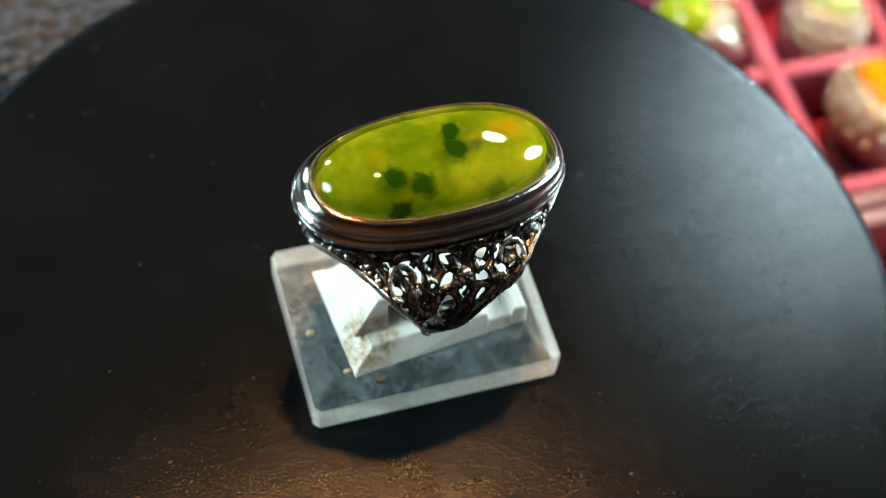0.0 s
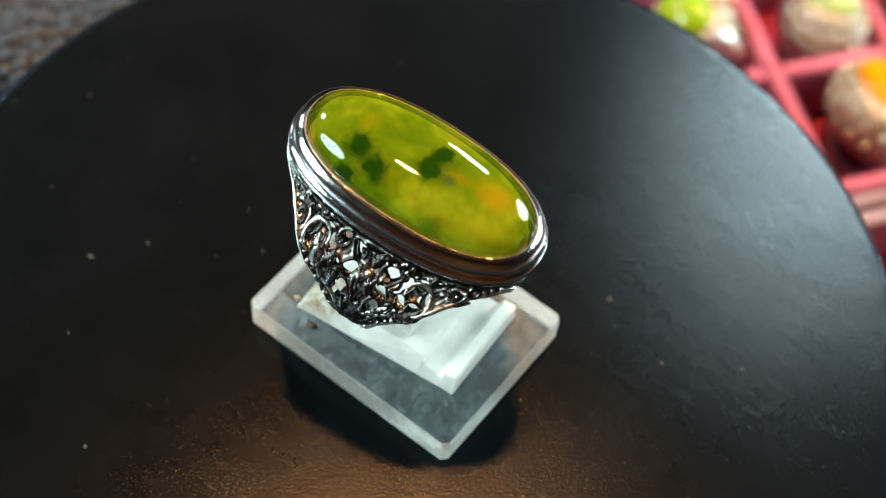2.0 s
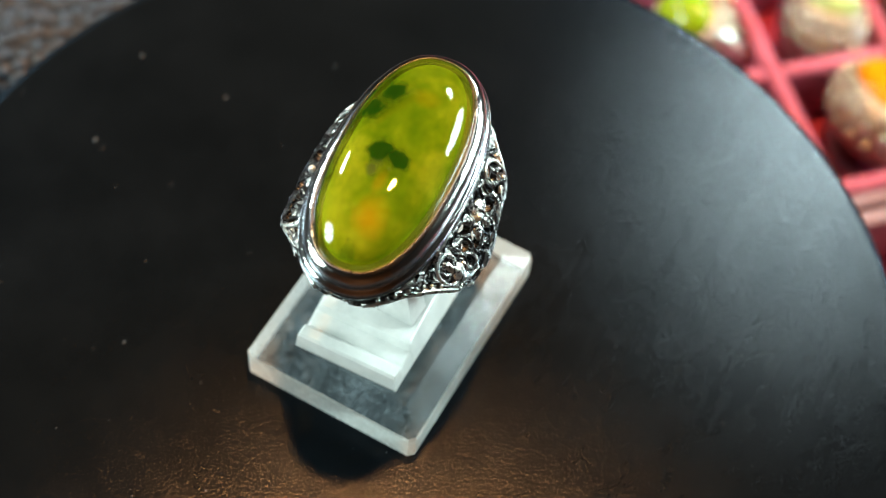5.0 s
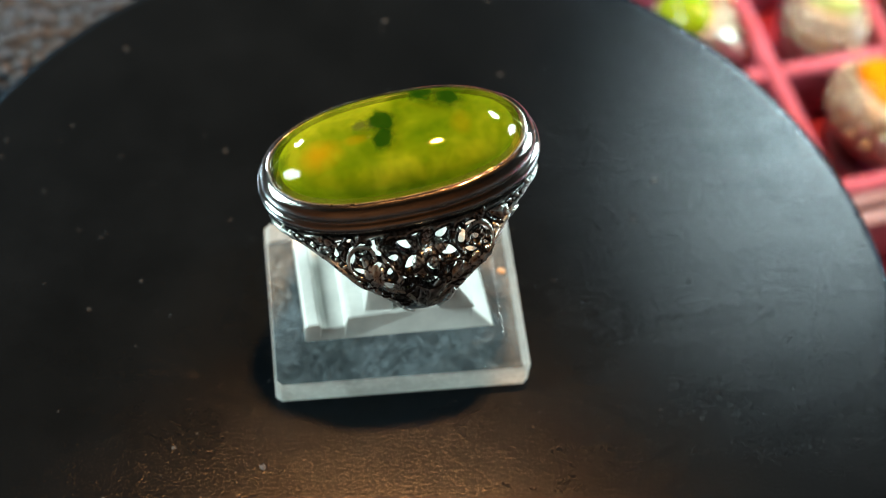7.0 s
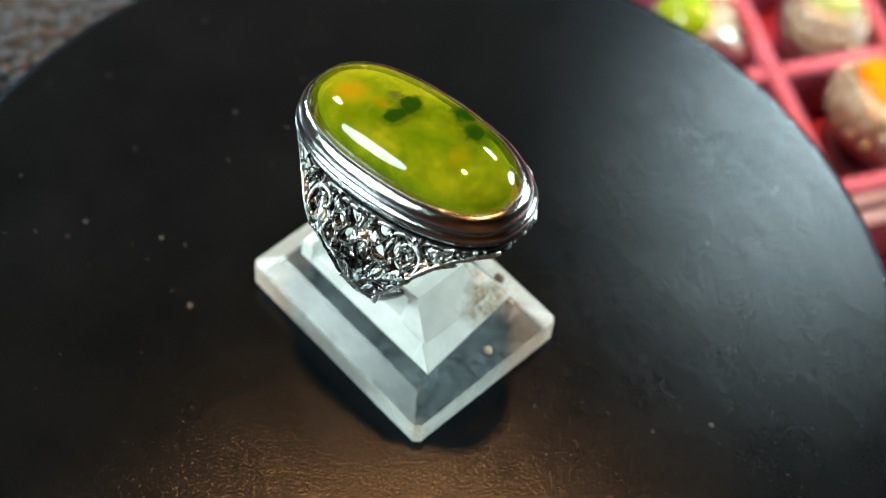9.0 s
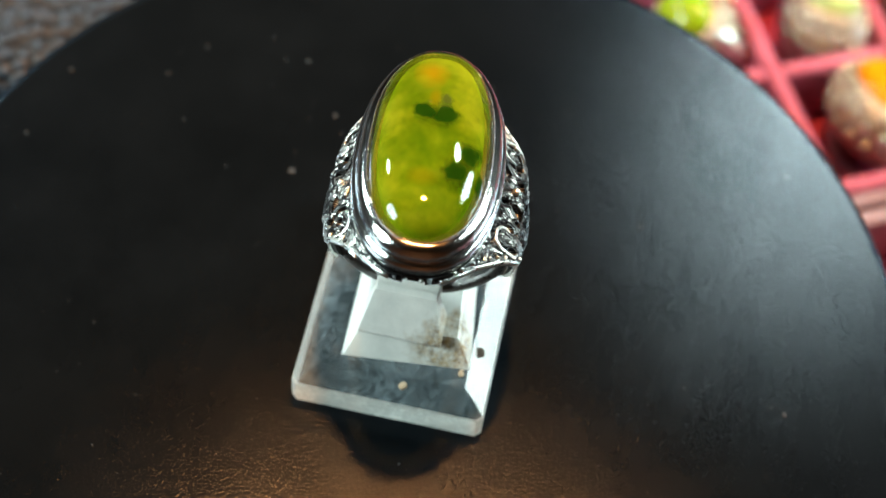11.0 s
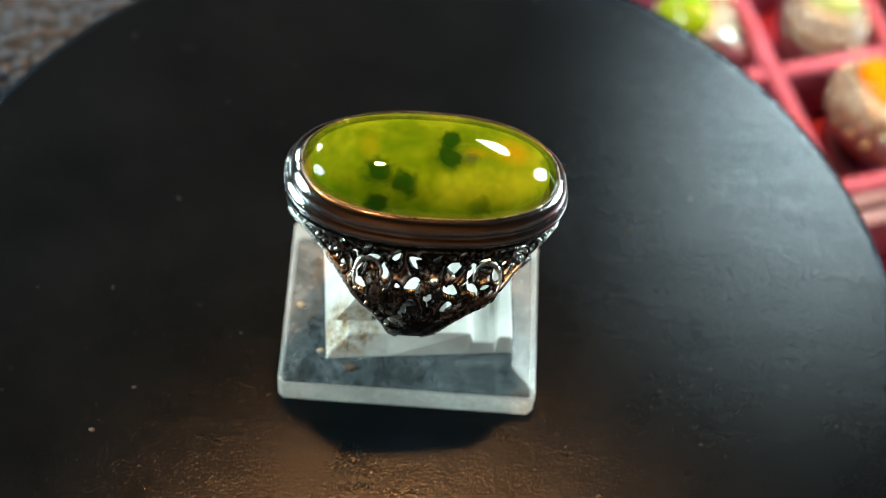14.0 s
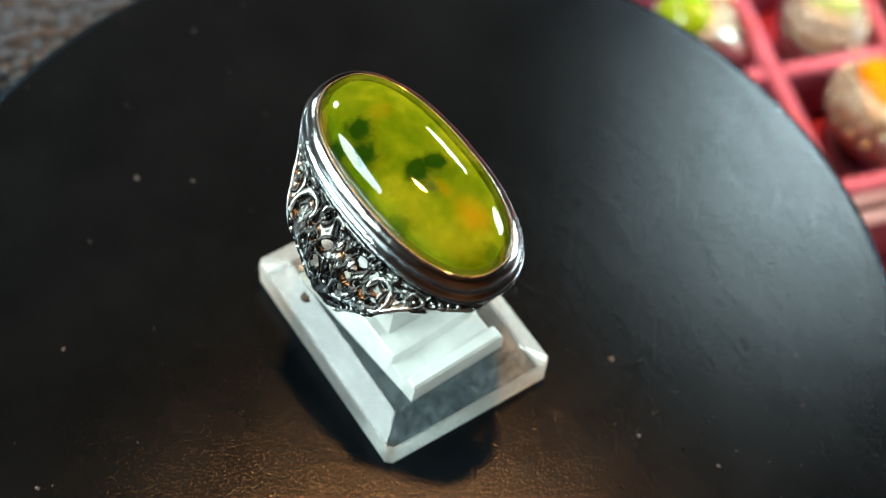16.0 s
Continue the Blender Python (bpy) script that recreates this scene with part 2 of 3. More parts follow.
def make_heart():
    """The depth of the agate: cloudy honey-green with amber iron patches."""
    m, nt, b = mat("amber_agate_heart", (0.4, 0.42, 0.03), 0.7, 0.0, 0.0)
    c = coords(nt)
    cloud = mix(nt, 0.4, noise_tex(nt, 130, 4, 0.55), noise_tex(nt, 420, 5, 0.6))
    col = ramp(nt, cloud, [(0.36, (0.14, 0.30, 0.010)), (0.50, (0.34, 0.47, 0.018)), (0.64, (0.70, 0.76, 0.06))])
    for p, sx, sy, r, amount in (((8.8, 0.9, 2.4), 1.0, 1.3, 5.4, 1.0), ((-7.4, 0.6, 2.4), 1.3, 1.0, 3.4, 0.28), ((4.6, 0.2, 2.4), 1.0, 2.0, 3.0, 0.45)):
        off = nt.nodes.new("ShaderNodeVectorMath")
        off.operation = "SUBTRACT"
        nt.links.new(c, off.inputs[0])
        off.inputs[1].default_value = [v * 0.001 for v in p]
        sc = nt.nodes.new("ShaderNodeVectorMath")
        sc.operation = "MULTIPLY"
        nt.links.new(off.outputs[0], sc.inputs[0])
        sc.inputs[1].default_value = (1000 * sx / r, 1000 * sy / r, 500 / r)
        ln = nt.nodes.new("ShaderNodeVectorMath")
        ln.operation = "LENGTH"
        nt.links.new(sc.outputs[0], ln.inputs[0])
        edge = math_node(nt, "ADD", ln.outputs["Value"], math_node(nt, "MULTIPLY", cloud, 0.9))
        col = mix(nt, ramp(nt, edge, [(0.62, grey(amount)), (1.95, grey(0.0))]), col, (1.0, 0.48, 0.006))
    nt.links.new(col, b.inputs["Base Color"])
    tl = nt.nodes.new("ShaderNodeBsdfTranslucent")
    nt.links.new(col, tl.inputs[0])
    m1 = nt.nodes.new("ShaderNodeMixShader")
    m1.inputs[0].default_value = 0.5
    nt.links.new(b.outputs[0], m1.inputs[1])
    nt.links.new(tl.outputs[0], m1.inputs[2])
    tr = nt.nodes.new("ShaderNodeBsdfTransparent")
    tr.inputs[0].default_value = (0.90, 0.92, 0.45, 1)
    m2 = nt.nodes.new("ShaderNodeMixShader")
    m2.inputs[0].default_value = 0.62
    nt.links.new(tr.outputs[0], m2.inputs[1])
    nt.links.new(m1.outputs[0], m2.inputs[2])
    nt.links.new(m2.outputs[0], nt.nodes["Material Output"].inputs[0])
    return m


def make_skin():
    """The clear outer millimetre of the stone: tinted, with a polished surface."""
    m, nt, b = mat("polished_agate_skin", (0.5, 0.6, 0.1), 0.04)
    tr = nt.nodes.new("ShaderNodeBsdfTransparent")
    nt.links.new(ramp(nt, noise_tex(nt, 180, 4), [(0.3, (0.93, 0.96, 0.72)), (0.7, (0.98, 0.99, 0.82))]), tr.inputs[0])
    gl = node(nt, "ShaderNodeBsdfGlossy", Roughness=0.02)
    sh = nt.nodes.new("ShaderNodeMixShader")
    nt.links.new(sheen(nt, 0.048), sh.inputs[0])
    nt.links.new(tr.outputs[0], sh.inputs[1])
    nt.links.new(gl.outputs[0], sh.inputs[2])
    nt.links.new(sh.outputs[0], nt.nodes["Material Output"].inputs[0])
    return m


def make_cloth():
    m, nt, b = mat("grey_woven_leatherette", (0.10, 0.11, 0.115), 0.6)
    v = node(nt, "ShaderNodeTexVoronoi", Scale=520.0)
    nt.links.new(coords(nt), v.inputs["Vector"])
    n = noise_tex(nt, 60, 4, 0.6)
    # shade in the hollows between pebbles is put into the base colour
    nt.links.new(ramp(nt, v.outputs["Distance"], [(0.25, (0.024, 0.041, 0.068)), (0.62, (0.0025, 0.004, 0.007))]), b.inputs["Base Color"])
    bump(nt, b, mix(nt, 0.2, v.outputs["Distance"], n), 1.0, -0.0016)
    return m


def rough_plain(name, a, c, scale, rough, strength=0.3, dist=0.0005, spec=0.5):
    m, nt, b = mat(name, a, rough, 0.0, spec)
    n = noise_tex(nt, scale, 5, 0.65)
    nt.links.new(ramp(nt, n, [(0.3, a), (0.7, c)]), b.inputs["Base Color"])
    bump(nt, b, noise_tex(nt, scale * 7, 3, 0.6), strength, dist)
    return m


PLATTER = make_platter()
EDGE_ACRYLIC = acrylic("sawn_acrylic_edge", 0.74, (0.88, 0.92, 0.86), 0.35, 0.74)
TOP_ACRYLIC = acrylic("clear_acrylic", 0.13, (0.36, 0.44, 0.50), 0.20)
CLEAR = acrylic("polished_acrylic", 0.10, (0.40, 0.46, 0.48), 0.10)
BLOCK = make_block()
STONE = make_stone()
HEART = make_heart()
SKIN = make_skin()
CLOTH = make_cloth()
BASE_PLASTIC = rough_plain("dull_black_plastic", (0.012, 0.012, 0.013), (0.02, 0.02, 0.02), 80, 0.5)
VELVET = rough_plain("red_velvet", (0.19, 0.006, 0.040), (0.29, 0.014, 0.062), 300, 0.85, 0.4, 0.0004)
VELVET_RIM = rough_plain("pink_plush_edge", (0.38, 0.070, 0.135), (0.48, 0.13, 0.20), 300, 0.7, 0.4, 0.0004)
WALL = rough_plain("dark_grey_wall_paint", (0.045, 0.05, 0.06), (0.06, 0.065, 0.075), 3, 0.8)
# table wood; also colours the unseen wall that warms the bezel's reflection
WOOD = rough_plain("warm_brown_wood", (0.11, 0.055, 0.025), (0.20, 0.105, 0.048), 6, 0.5)
FLOOR = rough_plain("dark_floor_boards", (0.06, 0.045, 0.035), (0.10, 0.07, 0.05), 5, 0.5)
PALE_SILVER = rough_plain("pale_gilt_silver", (0.30, 0.26, 0.19), (0.62, 0.57, 0.46), 420, 0.30, 0.35, 0.0008)
PALE_SILVER.node_tree.nodes["Principled BSDF"].inputs["Metallic"].default_value = 0.7
PALE_PLASTIC = rough_plain("pale_pink_plastic", (0.20, 0.11, 0.13), (0.30, 0.20, 0.22), 120, 0.3)
# pale surface of the added reflector under the stone
REFLECTOR = rough_plain("pale_reflector", (0.62, 0.62, 0.48), (0.74, 0.74, 0.60), 300, 0.7, 0.3, 0.0003)
DUST = rough_plain("grey_dust", (0.035, 0.04, 0.045), (0.09, 0.095, 0.10), 2000, 0.8)
CRUMB = rough_plain("tan_crumb", (0.40, 0.28, 0.17), (0.52, 0.40, 0.28), 900, 0.7)
DARK_CRUMB = rough_plain("brown_crumb", (0.05, 0.032, 0.02), (0.12, 0.08, 0.05), 900, 0.7)
AMBER = mat("amber_stone", (0.85, 0.30, 0.005), 0.12)[0]
LIME = mat("lime_stone", (0.24, 0.42, 0.010), 0.12)[0]
PALE_GREEN = mat("pale_green_stone", (0.42, 0.58, 0.22), 0.12)[0]
for soft_stone in (AMBER, LIME, PALE_GREEN):
    nts = soft_stone.node_tree
    bs = nts.nodes["Principled BSDF"]
    base = tuple(bs.inputs["Base Color"].default_value)[:3]
    nts.links.new(ramp(nts, noise_tex(nts, 260, 4), [(0.3, tuple(v * 0.75 for v in base)), (0.7, base)]), bs.inputs["Base Color"])

# ---- mesh helpers (millimetres in, metres out) ----
MM = 0.001


def link_mesh(name, verts, faces, material, parent=None, label="", smooth=True, m=None):
    me = bpy.data.meshes.new(name)
    vs = [tuple(c * MM for c in v) for v in verts]
    if m is not None:
        vs = [tuple(m @ Vector(v)) for v in vs]
    me.from_pydata(vs, [], faces)
    me.materials.append(material)
    me.update()
    if smooth:
        me.polygons.foreach_set("use_smooth", [True] * len(me.polygons))
    ob = new(name, me)
    if parent is not None:
        ob.parent = parent
    if label:
        tagged(ob, label)
    return ob


def part(name, bm, material, parent, label="", smooth=False):
    """One bmesh in millimetres as one mesh object under a thing."""
    bmesh.ops.recalc_face_normals(bm, faces=bm.faces[:])
    bmesh.ops.scale(bm, vec=(MM, MM, MM), verts=bm.verts[:])
    me = bpy.data.meshes.new(name)
    bm.to_mesh(me)
    bm.free()
    me.materials.append(material)
    if smooth:
        me.polygons.foreach_set("use_smooth", [True] * len(me.polygons))
    ob = new(name, me)
    if parent is not None:
        ob.parent = parent
    if label:
        tagged(ob, label)
    return ob


def box_bm(x0, x1, y0, y1, z0, z1, bev=0.0, seg=2):
    bm = bmesh.new()
    bmesh.ops.create_cube(bm, size=1)
    for v in bm.verts:
        v.co = Vector((x0 + (v.co.x + 0.5) * (x1 - x0), y0 + (v.co.y + 0.5) * (y1 - y0), z0 + (v.co.z + 0.5) * (z1 - z0)))
    if bev:
        bmesh.ops.bevel(bm, geom=bm.edges[:], offset=bev, segments=seg, profile=0.5, affect="EDGES")
    return bm


def loft(rings, closed_u=True, cap0=False, cap1=False):
    """Faces between rings of equal length."""
    verts = [p for r in rings for p in r]
    n = len(rings[0])
    faces = []
    for i in range(len(rings) - 1):
        for j in range(n if closed_u else n - 1):
            k = (j + 1) % n
            faces.append((i * n + j, i * n + k, (i + 1) * n + k, (i + 1) * n + j))
    if cap0:
        faces.append(tuple(reversed(range(n))))
    if cap1:
        faces.append(tuple(range((len(rings) - 1) * n, len(rings) * n)))
    return verts, faces


def lathe(profile, n=96):
    return [[(r * math.cos(2 * math.pi * j / n), r * math.sin(2 * math.pi * j / n), z) for j in range(n)] for r, z in profile]


# ---- room ----
def room():
    x0, x1, y0, y1, z0, z1 = -1600, 1600, -1300, 1900, -810, 1700
    t = 80
    # south wall is unseen, coloured warm to give the bezel a copper-brown reflection
    for name, b, m in (("floor", (x0, x1, y0, y1, z0 - t, z0), FLOOR), ("ceiling", (x0, x1, y0, y1, z1, z1 + t), WALL),
                       ("wall_north", (x0, x1, y1, y1 + t, z0, z1), WALL), ("warm_reflecting_wall", (x0, x1, y0 - t, y0, z0, z1), WOOD),
                       ("wall_east", (x1, x1 + t, y0, y1, z0, z1), WALL), ("wall_west", (x0 - t, x0, y0, y1, z0, z1), WALL)):
        tagged(part(name, box_bm(*b), m, None), "plain dim unseen room surface around the table", "room", kind="structure")


def table():
    ob = new("table")
    ob.location = (0, 0, -0.81)
    tagged(ob, "sturdy work table covered with grey leatherette", "table")
    part("tabletop", box_bm(-500, 500, -300, 500, 715, 742, 4), WOOD, ob)
    for sx in (-460, 420):
        for sy in (-260, 420):
            part("leg", box_bm(sx, sx + 40, sy, sy + 40, 0, 715, 3), WOOD, ob)
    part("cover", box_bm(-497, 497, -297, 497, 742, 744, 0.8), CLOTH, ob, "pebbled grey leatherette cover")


def cushion():
    """A grey leatherette pad that stands behind the platter."""
    ob = new("cushion")
    tagged(ob, "grey pebbled leatherette cushion beside the turntable", "cushion")
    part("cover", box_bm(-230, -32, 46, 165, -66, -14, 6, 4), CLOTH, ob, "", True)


room()
table()
cushion()
TABLE_Z = -66.0


# ---- turntable ----
def turntable():
    ob = new("turntable")
    tagged(ob, "round satin-black turntable platter with dust specks, turning", "turntable")
    prof = [(0.0, 0.0), (20, 0), (45, 0), (64.6, 0), (65.2, 0), (65.6, -0.03), (66.0, -0.14), (66.3, -0.5), (66.4, -0.9), (66.4, -3.6), (65.9, -4.4), (64.7, -4.8), (30, -4.8), (0.0, -4.8)]
    v, f = loft(lathe(prof, 192))
    link_mesh("platter", v, f, PLATTER, ob)
    v, f = loft(lathe([(0.0, -4.9), (34, -4.9), (36, -6), (38, -58), (40, -61), (40, TABLE_Z), (0.0, TABLE_Z)], 96))
    link_mesh("pedestal", v, f, BASE_PLASTIC, ob, "dull black pedestal")
    # dust: tiny flat crumbs scattered over the platter
    rnd = random.Random(5)
    vs, fs = [], []
    for i in range(150):
        r, a = 64 * math.sqrt(rnd.random()), rnd.random() * 6.283
        if r < 19:
            continue
        s = rnd.choice((0.08, 0.1, 0.12, 0.14, 0.18, 0.3)) * rnd.uniform(0.7, 1.3)
        cx, cy, n0 = r * math.cos(a), r * math.sin(a), len(vs)
        k = 6
        ph = rnd.random() * 6
        for j in range(k):
            q = s * rnd.uniform(0.55, 1.2)
            vs.append((cx + q * math.cos(ph + j * 6.283 / k), cy + q * 0.7 * math.sin(ph + j * 6.283 / k), 0.01))
        vs.append((cx, cy, s * 0.55))
        fs += [(n0 + j, n0 + (j + 1) % k, n0 + k) for j in range(k)]
    for cx, cy, s in ((19.3, 19.7, 0.55), (-18.3, -53.5, 0.3)):
        n0, k = len(vs), 9
        for j in range(k):
            q = s * rnd.uniform(0.6, 1.15)
            vs.append((cx + q * math.cos(j * 6.283 / k), cy + q * 0.8 * math.sin(j * 6.283 / k), 0.01))
        vs.append((cx + 0.1, cy, s * 0.6))
        fs += [(n0 + j, n0 + (j + 1) % k, n0 + k) for j in range(k)]
    tagged(link_mesh("dust", vs, fs, DUST, ob, "grey dust specks", smooth=False), kind="stuff")
    return ob


# ---- ring stand ----
CX, CY = 1.087, -0.965


def chamfered(hx, hy, c):
    return [(-hx + c, -hy), (hx - c, -hy), (hx, -hy + c), (hx, hy - c), (hx - c, hy), (-hx + c, hy), (-hx, hy - c), (-hx, -hy + c)]


def ring_stand():
    ob = new("ring_stand")
    tagged(ob, "clear acrylic ring display stand with milky block, on the platter", "ring stand")

    def at(p, z):
        return [(x + CX, y + CY, z) for x, y in p]

    # base plate: sawn edge below, hipped clear top above
    v, f = loft([at(chamfered(15.75, 11.85, 0.5), 0.05), at(chamfered(16, 12.1, 0.7), 0.35), at(chamfered(16, 12.1, 0.7), 4.2), at(chamfered(15.85, 11.95, 0.7), 4.45)])
    link_mesh("plate_edge", v, f, EDGE_ACRYLIC, ob, "frosted sawn edge", smooth=False)
    v, f = loft([at(chamfered(15.85, 11.95, 0.7), 4.451), at(chamfered(12.9, 9.1, 0.3), 6.2), at(chamfered(12.7, 8.9, 0.3), 6.25)], cap1=True)
    link_mesh("plate_top", v, f, TOP_ACRYLIC, ob, "scuffed clear top with sloped facets", smooth=False)

    v, f = loft([at(chamfered(15.7, 11.8, 0.5), 0.06), at(chamfered(15.7, 11.8, 0.5), 0.16)], True, True, True)
    link_mesh("plate_underside", v, f, CLEAR, ob, smooth=False)
    # milky block: stations along x with top height and half widths
    st = [(-12.2, 6.26, 6.9, 6.9), (-9.4, 8.7, 6.9, 5.6), (-9.2, 8.9, 6.9, 5.4), (-4.0, 9.2, 6.9, 5.4), (6.4, 9.4, 6.9, 5.9), (6.9, 9.3, 6.9, 6.0), (7.3, 8.1, 6.9, 6.3),
          (9.6, 7.9, 6.9, 6.4), (10.2, 8.2, 6.9, 6.4), (10.5, 9.2, 6.9, 6.5), (10.8, 9.45, 6.9, 6.5), (12.1, 9.45, 6.95, 6.6), (12.4, 9.1, 6.95, 6.7), (12.35, 6.26, 6.95, 6.95)]
    # its footprint is a skewed rectangle with one corner drawn out
    def foot(x, y, z):
        u, w = (x + 12.2) / 24.4, (y + 6.9) / 13.8
        ax = (1 - w) * ((1 - u) * -10.2 + u * 12.4) + w * ((1 - u) * -11.75 + u * 11.7)
        ay = (1 - w) * ((1 - u) * -9.3 + u * -6.7) + w * ((1 - u) * 6.7 + u * 7.1)
        return (ax + CX, ay + CY, z)

    rings = []
    for x, z, wb, wt in st:
        rings.append([foot(x, -wb, 6.26), foot(x, -wt, z - 0.15), foot(x, -wt + 0.2, z), foot(x, wt - 0.2, z), foot(x, wt, z - 0.15), foot(x, wb, 6.26)])
    v, f = loft(rings, True, True, True)
    link_mesh("block", v, f, BLOCK, ob, "milky block with a card groove and a brown glue stain", smooth=False)
    for xb, xo, xi, h in ((-9.3, -6.2, -4.9, 14.0), (4.5, 3.9, 1.0, 14.2)):
        lo = [(xb, -5.2), (xb, 5.2), (xi, 5.2), (xi, -5.2)]
        hi = [(xo, -3.9), (xo, 3.9), (xi, 3.9), (xi, -3.9)]
        v, f = loft([at(lo, 8.6), at(lo, 8.95), at(hi, h - 0.2), at([(x * 0.98, y * 0.95) for x, y in hi], h)], True, True, True)
        link_mesh("cheek", v, f, BLOCK, ob, smooth=False)
    # added slab: makes the pierced holes look bright, seen only through them
    part("added_slab", box_bm(-5.3 + CX, 1.2 + CX, -4.0 + CY, 4.0 + CY, 12.4, 14.0, 0.25), BLOCK, ob)
    # crumbs and chips stuck on the plate
    for x, y, z, s, m, nm in ((-7.2, -10.0, 5.7, 0.6, DARK_CRUMB, "brown crumb of dirt"), (-13.9, -1.6, 5.65, 0.5, CRUMB, "tan crumb of glue"), (-10.9, -8.3, 6.3, 0.4, CRUMB, "tan crumb of glue")):
        bm = bmesh.new()
        bmesh.ops.create_icosphere(bm, subdivisions=2, radius=s)
        for q in bm.verts:
            k = 1 + 0.45 * noise.noise(q.co * 2.4 + Vector((x, y, 0)))
            q.co = Vector((q.co.x * k * 1.3 + x + CX, q.co.y * k + y + CY, max(q.co.z * k * 0.6, -0.05) + z))
        part("crumb", bm, m, ob, nm, True)
    return ob


# ---- the ring ----
LA, LB, RIM_Z, DOME = 14.43, 6.86, 35.74, 4.0
SQ = 2 / 2.32
RING_POSE = pose(1.95 * MM, -1.43 * MM, RIM_Z * MM, 0, 0, 5.62) @ pose(0, 0, 0, 0, 6.67, 0) @ pose(0, 0, 0, 0.7, 0, 0)
ZC, RO = 22.2, 11.9
SKIRT = 31.3


def edge_z(x):
    """Lower border of the pierced shoulder, from the shank up to the ends of the bezel."""
    return float(np.interp(abs(x), [0, 1.7, 2.6, 3.6, 5.9, 8.6, 10.0, 12.2, 14, 16.2], [15.4, 16.2, 17.8, 20.4, 23.7, 27.0, 28.2, 29.5, 30.1, 30.3]))


def shoulder(x, z, side, off=0.0):
    """Point on the shoulder's outer face: the bezel's oval above, the band's circle below."""
    yb = 8.35 * max(0.0, 1 - abs(x / 15.95) ** 2.32) ** (1 / 2.32)
    yc = math.sqrt(max(0.2, RO ** 2 - (z - ZC) ** 2))
    w = min(1, max(0, (SKIRT - z) / 4.6))
    w = w * w * (3 - 2 * w) * min(1.0, max(0.0, (15.6 - abs(x)) / 5.0))
    y = (1 - w) * yb + w * yc * (1 - (0.0008 + 0.0042 * min(1.0, max(0.0, (25.0 - z) / 5.0))) * x * x)
    return Vector((x, side * (y + off) - 0.4 * w, z + 0.25 * off))


def local(p):
    """Ring design coordinates (millimetres above the platter) to the ring's own space."""
    return (p[0], p[1], p[2] - RIM_Z)


def sq(c):
    """Squared-off cosine or sine: the stone's outline is fuller than an ellipse."""
    return math.copysign(abs(c) ** SQ, c)


def oval(e, z, n=128, wob=0.0, seed=0.0):
    out = []
    for j in range(n):
        a = 2 * math.pi * j / n
        k = e + wob * noise.noise(Vector((math.cos(a) * 5, math.sin(a) * 5, seed + z)))
        out.append(((LA + k) * sq(math.cos(a)), (LB + k) * sq(math.sin(a)), z - RIM_Z + wob * 0.5 * noise.noise(Vector((math.cos(a) * 9, math.sin(a) * 9, seed)))))
    return out


def tube_on(path, side, rad, lift, k=7, taper=True):
    """A rounded wire that follows a path (x, z) on the shoulder."""
    pts = [shoulder(x, z, side, lift) for x, z in path]
    rings = []
    for i, p in enumerate(pts):
        t = (pts[min(i + 1, len(pts) - 1)] - pts[max(i - 1, 0)]).normalized()
        n = Vector((0.12 * p.x, side * 1.0, 0.15)).normalized()
        n = (n - t * n.dot(t)).normalized()
        b = t.cross(n)
        f = i / (len(pts) - 1)
        r = rad * (0.45 + 0.55 * math.sin(math.pi * min(1, max(0, 0.12 + 0.76 * f)))) if taper else rad
        r *= 1 + 0.35 * noise.noise(p * 1.9)
        rings.append([local(p + (n * math.cos(a) * 0.7 + b * math.sin(a) * 1.2) * r) for a in [2 * math.pi * j / k for j in range(k)]])
    return loft(rings, True, True, True)


def leaf_on(x, z, ang, length, width, side, lift=0.35):
    """A carved leaf with a keel and notched side veins."""
    n, m = 14, 9
    rings = []
    for layer in (1, 0):
        grid = []
        for i in range(n + 1):
            u = i / n
            hw = width * (math.sin(math.pi * u ** 0.75) ** 0.9) * (1 + 0.10 * math.sin(u * 26)) + 0.02
            row = []
            for j in range(m):
                v = -1 + 2 * j / (m - 1)
                px, pz = u * length, v * hw
                h = lift + (0.30 * (1 - abs(v)) + 0.09 * math.sin(u * 26 - abs(v) * 5)) * math.sin(math.pi * (0.08 + 0.84 * u)) if layer else -0.15
                bend = 0.35 * math.sin(u * 2.2)
                a = ang + bend * side
                row.append(local(shoulder(x + px * math.cos(a) - pz * math.sin(a), z + px * math.sin(a) + pz * math.cos(a), side, h)))
            grid.append(row)
        rings.append(grid)
    loops = [top + bottom[::-1] for top, bottom in zip(*rings)]
    return loft(loops, True, True, True)


